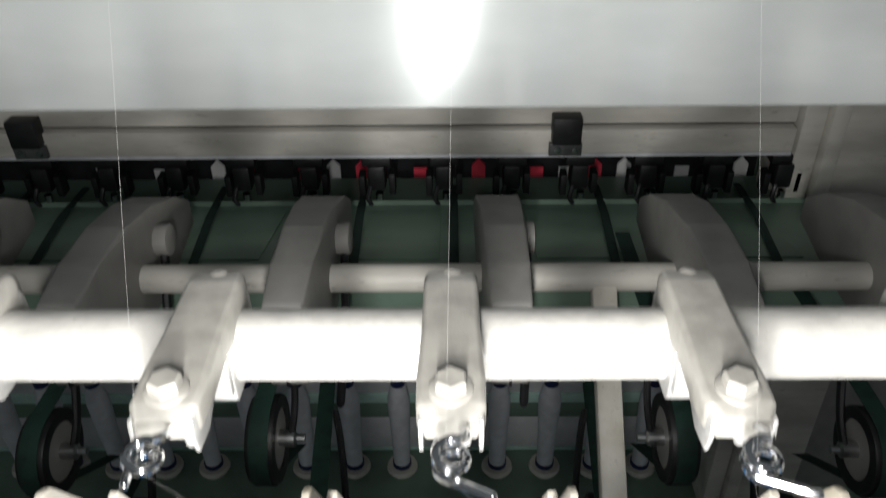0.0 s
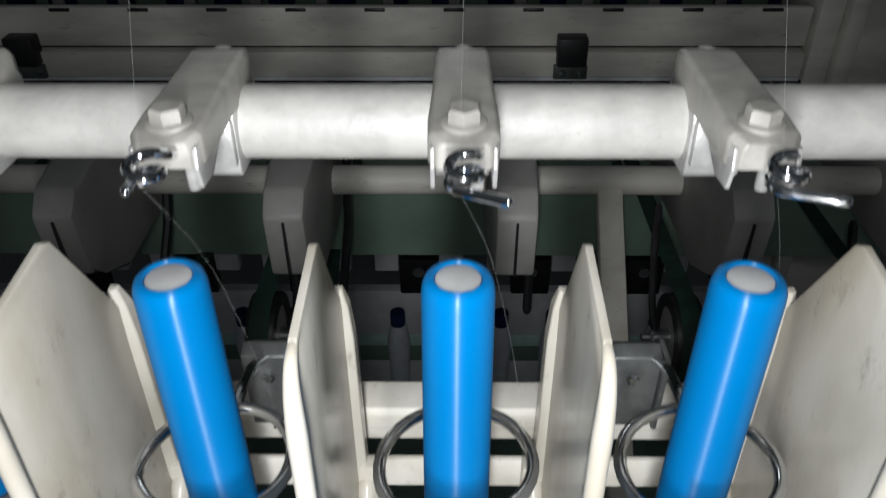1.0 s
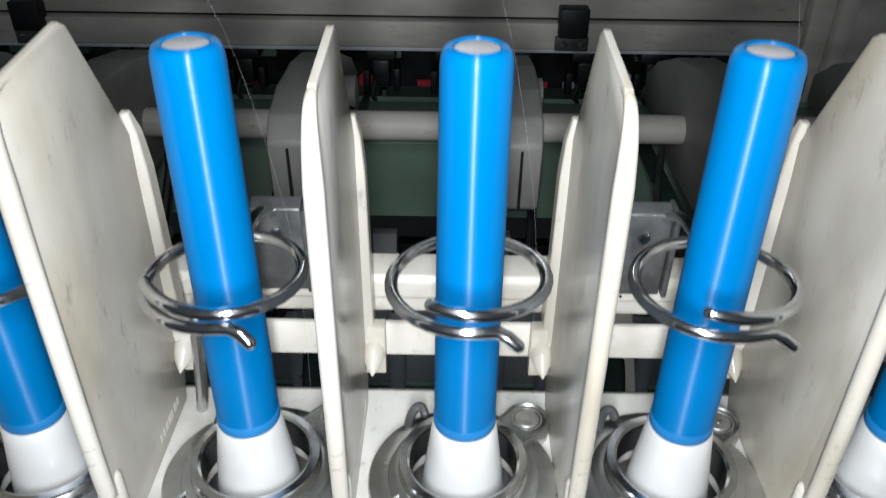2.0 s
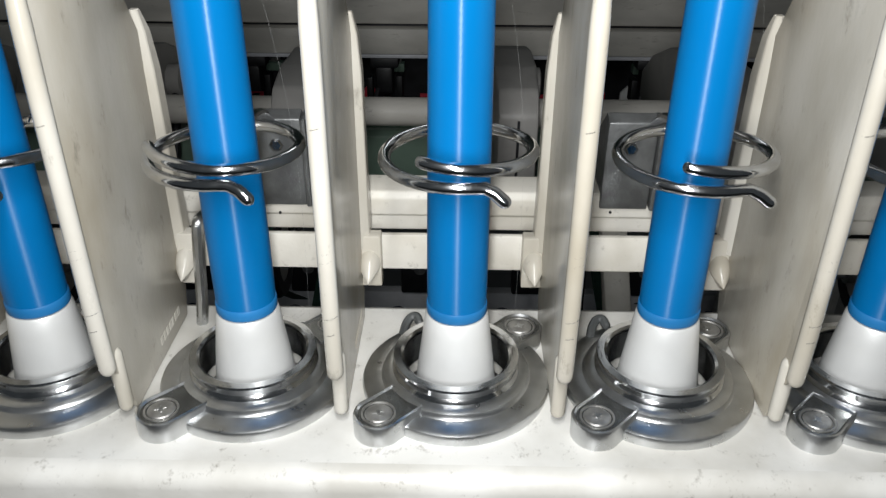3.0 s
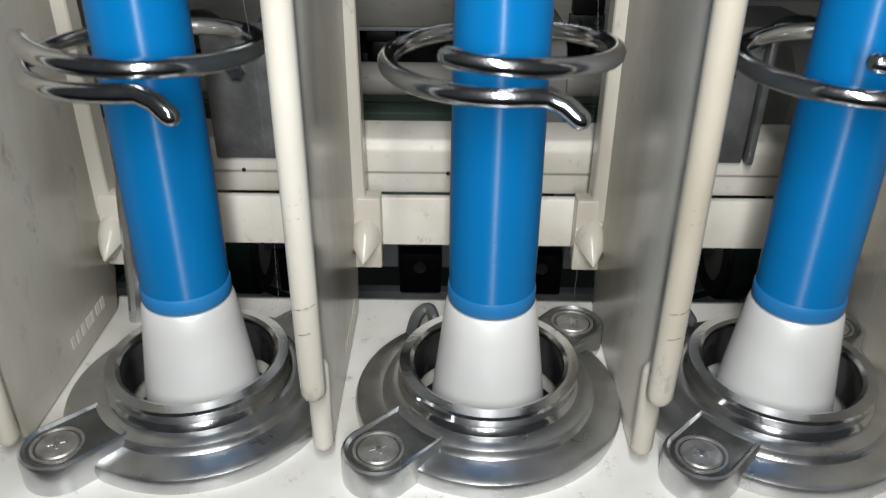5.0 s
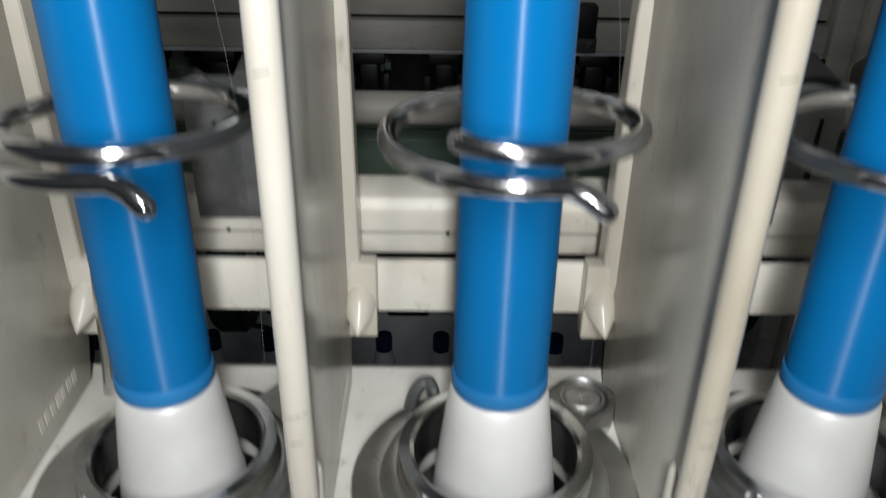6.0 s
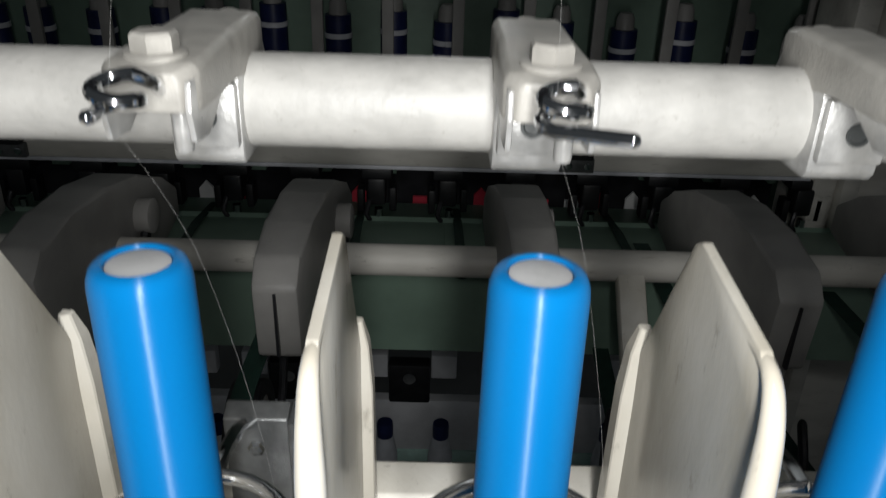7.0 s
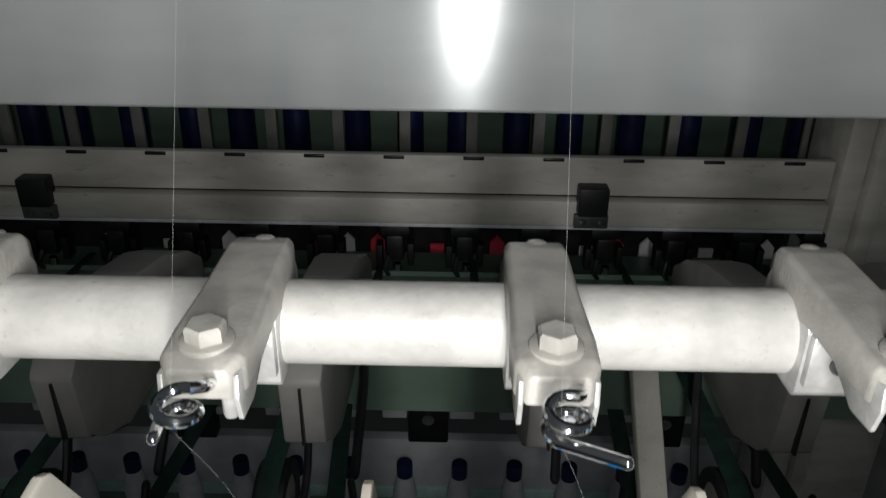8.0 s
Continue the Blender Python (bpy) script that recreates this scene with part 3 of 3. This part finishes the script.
def pulley():
    top = thing("tension_pulley", "black rimmed tension pulley with a green drive tape", "pulley", "tension pulleys")
    part("rim", lathe([(0.030, -0.013), (0.042, -0.013), (0.043, -0.011), (0.0425, 0.0), (0.043, 0.011), (0.042, 0.013), (0.030, 0.013), (0.030, -0.013)], 40, None, pose(0, 0, 0, 0, 90, 0)), BLACK, top)
    part("disc", lathe([(0, -0.011), (0.031, -0.0105), (0.031, 0.0105), (0, 0.011)], 40, None, pose(0, 0, 0, 0, 90, 0)), GREYARM, top, "grey pulley disc")
    part("hub", lathe([(0, -0.02), (0.007, -0.02), (0.008, -0.018), (0.008, 0.026), (0.004, 0.028), (0.004, 0.036), (0, 0.036)], 20, None, pose(0, 0, 0, 0, 90, 0)), DIECAST, top, "steel pulley hub")
    part("arm", wire(smooth_line([(0.022, 0.0, 0.0), (0.026, 0.02, 0.03), (0.024, 0.05, 0.08), (0.020, 0.07, 0.10)]), 0.006, 8, 0.6), DARK, top, "dark pivot arm")
    pts = [(0, 0.30, 0.035)] + [(0, 0.0445 * math.sin(radians(a)), 0.0445 * math.cos(radians(a))) for a in range(0, -181, -15)] + [(0, 0.10, -0.12)]
    bm = bmesh.new()
    loops = [[bm.verts.new((x, y * k, z * k)) for x, k in ((-0.009, 1.0), (0.009, 1.0), (0.009, 1.02), (-0.009, 1.02))] for _, y, z in pts]
    for a, b in zip(loops, loops[1:]):
        for i in range(4):
            bm.faces.new((a[i], a[(i + 1) % 4], b[(i + 1) % 4], b[i]))
    part("drive_tape", bm, TAPE, top, "dark green woven drive tape")
    return top


wheel = pulley()
small = Matrix.Diagonal((0.72, 0.72, 0.72, 1))
for ob in wheel.children:
    ob.data.transform(small)
place(wheel, -0.128, 0.262, -0.097)
for x, y, z, turn in ((-0.285, 0.262, -0.110, 0), (-0.094, 0.232, -0.168, 4), (-0.236, 0.232, -0.172, -4)):
    copy_thing(wheel, pose(x, y, z, 0, 0, turn))
mirrored = pulley()
for ob in mirrored.children:
    ob.data.transform(small @ Matrix.Diagonal((-1, 1, 1, 1)))
    ob.data.flip_normals()
place(mirrored, 0.155, 0.262, -0.097)
for x, y, z, turn in ((0.292, 0.262, -0.110, 0), (0.106, 0.232, -0.168, -4), (0.236, 0.232, -0.172, 4)):
    copy_thing(mirrored, pose(x, y, z, 0, 0, turn))

post = thing("frame_post", "cream painted slim lever slanting down from the cross tube", "machine post")
part("post", box(-0.0095, 0.0095, -0.006, 0.006, -0.30, 0.008, 0.003, m=pose(0.113, 0.349, -0.032, -47, 0, 0)), CREAM, post)

# ---- far side of the frame ----
far = thing("far_beam", "beige painted two-step beam along the far side", "machine beam")
part("lower_step", box(-1.2, 0.345, 0.600, 0.650, -0.053, -0.0265, 0.002), BEAM, far)
# Lit lower lip of the beam; the light is put into a paler colour.
part("lip", box(-1.2, 0.345, 0.6005, 0.640, -0.0570, -0.0532, 0.0008), BOBBIN, far, "lower lip painted pale blue-grey to look lit")
# Dark strip in the gap puts the groove's shade into colour.
part("groove", box(-1.2, 0.345, 0.613, 0.640, -0.0264, -0.0234, 0), DARK, far)
part("upper_step", box(-1.2, 0.345, 0.607, 0.617, -0.0233, 0.016, 0.002), BEAM, far)
# Raised dark blocks paint in the shade of slots along the beam top.
for i in range(-7, 6):
    x = -0.077 + 0.0765 * i
    part("slot", box(x - 0.010, x + 0.010, 0.6058, 0.6100, 0.0118, 0.0152, 0.0008), DARK, far, "raised dark block painted for a slot's shade")
clamp_block = thing("black_clamp", "small black clamp screwed to the beige beam", "clamp", "black clamps")
part("block", box(-0.0145, 0.0145, 0.588, 0.607, -0.038, -0.009, 0.002), BLACK, clamp_block)
plate = part("plate", box(-0.0165, 0.0165, 0.593, 0.5998, -0.052, -0.038, 0.001), BOX, clamp_block)
for x in (-0.008, 0.010):
    part("screw", lathe([(0, -0.001), (0.004, -0.001), (0.0035, 0.0015), (0, 0.002)], 12, None, pose(x, 0.593, -0.045, 90, 0, 0)), STEEL, plate)
spread(clamp_block, [0.115, -0.425])
column = thing("end_column", "beige ribbed column at the end of the section", "machine column")
part("column", box(0.348, 0.372, 0.600, 0.680, -0.70, 0.35, 0.004), BEAM, column)
part("column_rib", box(0.3725, 0.392, 0.592, 0.680, -0.70, 0.35, 0.006), BEAM, column)
part("cover", box(0.3925, 0.470, 0.604, 0.680, -0.70, 0.35, 0.003), BEAM, column)
part("slot", box(0.4705, 0.90, 0.640, 0.680, -0.70, 0.35, 0.002), GREYARM, column)

cover = thing("drive_cover", "sage green painted sheet cover behind the tapes", "machine cover")
def on_cover(y):
    return -0.0707 - 0.228 * (y - 0.43)


part("slope", prism([(0.690, on_cover(0.690)), (0.432, on_cover(0.432)), (0.427, -0.0760), (0.427, -0.1480), (0.433, -0.1480), (0.433, -0.0790), (0.691, -0.1370)], -1.2, 0.38, 0.0008), GREEN, cover)
part("ridge", prism([(0.606, on_cover(0.606)), (0.597, on_cover(0.597) + 0.0040), (0.592, on_cover(0.592))], -1.2, 0.38, 0), GREEN, cover)
for i in range(-7, 3):
    x = i * 0.158 - 0.0950
    part("cover_panel", prism([(0.572, on_cover(0.572)), (0.446, on_cover(0.446)), (0.4455, on_cover(0.446) + 0.0016), (0.5715, on_cover(0.572) + 0.0016)], x + 0.012, x + 0.085, 0.0005), GREEN, cover)
part("back", box(-1.2, 0.38, 0.76, 0.764, -0.30, -0.05, 0), DARK, cover)

for i in range(-6, 5):
    for back in (0.0040, 0.0630):
        x = back + 0.158 * i - 0.001
        if abs(x) < 0.62 and x < 0.36:
            tape = thing("drive_tape", "dark green woven drive tape lying over the green cover", "drive tape", "tapes over the cover")
            part("band", wire([(x, 0.655, on_cover(0.655) + 0.0010), (0.945 * x, 0.550, on_cover(0.550) + 0.0046), (0.87 * x, 0.430, on_cover(0.430) + 0.0028), (0.86 * x, 0.418, on_cover(0.430) - 0.0030)], 0.0014, 6, 3.0), TAPE, tape)


def far_clip():
    top = thing("spindle_clip", "black oily clip hanging under the far beam", "clip", "far clips")
    bm = box(-0.0150, 0.0150, 0.602, 0.632, -0.068, -0.0572, 0.002)
    box(-0.0090, 0.0090, 0.598, 0.622, -0.094, -0.066, 0.003, bm)
    box(-0.0190, -0.0125, 0.600, 0.616, -0.102, -0.078, 0.001, bm)
    box(0.0125, 0.0190, 0.600, 0.616, -0.100, -0.076, 0.001, bm)
    part("clip", bm, BLACK, top)
    part("jaw", wire([(-0.007, 0.598, -0.090), (-0.010, 0.594, -0.101), (-0.005, 0.594, -0.110)], 0.0026, 8), DARK, top, "dark worn jaw")
    part("tip", lathe([(0, -0.004), (0.003, -0.003), (0.004, 0.0), (0.004, 0.014), (0, 0.014)], 12, None, Matrix.Translation((0.002, 0.600, -0.111))), STEEL, top, "bright steel tip")
    return top


spread(far_clip(), [-0.0070 + PITCH * i for i in range(-9, 6)])


def marker(colour, words, pointed):
    top = thing("marker_flag", words, "marker", "coloured marker flags")
    w = 0.0082
    pts = [(-w, 0.0), (w, 0.0), (w, 0.0195), (0, 0.0285), (-w, 0.0195)] if pointed else [(-w, 0.0), (w, 0.0), (w, 0.0160), (-w, 0.0160)]
    bm = bmesh.new()
    a = [bm.verts.new((x, 0.0, z)) for x, z in pts]
    b = [bm.verts.new((x, 0.004, z)) for x, z in pts]
    bm.faces.new(a)
    bm.faces.new(b[::-1])
    for i in range(len(a)):
        j = (i + 1) % len(a)
        bm.faces.new((a[i], b[i], b[j], a[j]))
    part("flag", bm, colour, top, smooth=False)
    return top


FLAGS = {(RED, True): (-2, 0, 2), (CHALK, True): (-6.5, -4.5, -2.5, 2.5, 4.5),
         (RED, False): (-3, -1, 1, -4), (CHALK, False): (-7.5, -5.5, 1.5, 3.5)}
for (material, pointed), places in FLAGS.items():
    words = ("pointed " if pointed else "square ") + ("red" if material is RED else "white") + " plastic flag between the black clips"
    for x in places:
        place(marker(material, words, pointed), 0.0330 + PITCH * x, 0.725, -0.1530)

# ---- lower far row of grey tubes on the green shelf ----
shelf = thing("tube_shelf", "green painted shelf with a row of cream cups", "shelf")
part("shelf_top", box(-1.2, 1.2, 0.547, 0.7115, -0.6465, -0.6175, 0.003), GREEN, shelf)
part("front_face", box(-1.2, 1.2, 0.567, 0.573, -0.846, -0.6470, 0.001), GREEN, shelf)
part("rail_lip", lathe([(0, -1.2), (0.006, -1.2), (0.006, 1.2), (0, 1.2)], 12, None, pose(0, 0.562, -0.6525, 0, 90, 0)), GREEN, shelf)
for name, z0, z1, y0, mat, words in (("upper_panel", -0.4105, -0.330, 0.664, PALE, "pale grey panel"), ("mint_strip", -0.4285, -0.4110, 0.661, MINT, "mint coloured strip"),
                                     ("green_strip", -0.4595, -0.4290, 0.663, GREEN, ""), ("lower_panel", -0.5255, -0.4600, 0.665, PALE, "pale grey panel"),
                                     ("base_strip", -0.5310, -0.5260, 0.662, MINT, "mint coloured strip")):
    part(name, box(-1.2, 1.2, y0 + 0.047, 0.727, z0 - 0.0865, z1 - 0.0865, 0.0008), mat, shelf, words)


def notch_block():
    top = thing("notch_block", "black block with a bright screw on the grey panel", "block", "black notch blocks")
    part("block", box(-0.026, 0.026, 0.650, 0.6715, -0.375, -0.318, 0.003), BLACK, top)
    part("screw", lathe([(0, 0), (0.009, 0), (0.008, 0.004), (0, 0.005)], 16, None, pose(0, 0.650, -0.335, 90, 0, 0)), STEEL, top, "bright screw head")
    for x in (-0.043, 0.043):
        part("ear", box(x - 0.016, x + 0.016, 0.655, 0.6715, -0.340, -0.306, 0.002), PALE, top, "pale grey ear")
    return top


spread(notch_block(), [-0.046 + 0.15 * i for i in range(-3, 5)], 0.047, -0.0350)


def grey_tube():
    top = thing("grey_bobbin", "grey plastic bobbin with a dark blue tip on a cream cup", "bobbin", "grey bobbins on the shelf")
    part("tube", lathe([(0, -0.530), (0.0118, -0.530), (0.0122, -0.505), (0.0150, -0.425), (0.0158, -0.402), (0.0150, -0.394), (0.0100, -0.368), (0, -0.368)], 28), BOBBIN, top)
    part("tip", lathe([(0.0101, -0.3685), (0.0103, -0.352), (0.0095, -0.348), (0, -0.3475)], 24), NAVY, top, "dark blue tip")
    part("base_band", lathe([(0.0122, -0.531), (0.0136, -0.531), (0.0136, -0.524), (0.0122, -0.524)], 24), NAVY, top, "blue base band")
    part("cup", lathe([(0, -0.545), (0.018, -0.545), (0.023, -0.537), (0.021, -0.5312), (0, -0.5312)], 20), CREAM, top, "cream cup")
    return top


spread(grey_tube(), [-0.0750 + PITCH * i for i in range(-8, 10)], 0.672, -0.0725)


def far_bobbin():
    top = thing("far_bobbin", "dark blue bobbin with a grey cap in shade", "bobbin", "far bobbins")
    part("tube", lathe([(0, -0.10), (0.0165, -0.10), (0.0150, 0.052), (0, 0.052)], 20), NAVY, top)
    part("cap", lathe([(0, 0.0522), (0.0105, 0.0522), (0.0100, 0.0640), (0.0070, 0.0700), (0, 0.0700)], 20), GREYARM, top, "pale grey cap")
    # Pale band painted in for the glints seen on these bobbins.
    part("collar", lathe([(0.0152, 0.026), (0.0162, 0.0265), (0.0162, 0.0315), (0.0152, 0.032)], 20), BOBBIN, top, "pale grey band painted for the glints")
    return top


first = place(far_bobbin(), -0.60, 0.80, 0.01)
for i in range(1, 19):
    copy_thing(first, pose(-0.60 + 0.0655 * i + random.uniform(-0.008, 0.008), 0.80 + random.uniform(-0.02, 0.02), random.uniform(-0.008, 0.008)))
strut = thing("rear_strut", "slim grey-green upright between the dark bobbins", "machine post", "rear struts")
part("upright", box(-0.0062, 0.0062, 0.7300, 0.7360, -0.10, 0.30, 0.001), GREYARM, strut)
part("foot", box(-0.0100, 0.0100, 0.7260, 0.7400, -0.11, -0.10, 0.001), GREEN, strut)
spread(strut, [0.0 + 0.074 * i for i in range(-9, 6)])
# Sheet added as a backdrop behind the bobbins; blocks world light from the rear.
backing = thing("rear_screen", "added green sheet that closes the rear of the frame", "machine cover")
part("sheet", box(-1.3, 1.3, 0.90, 0.905, -0.30, 0.60, 0), GREEN, backing)
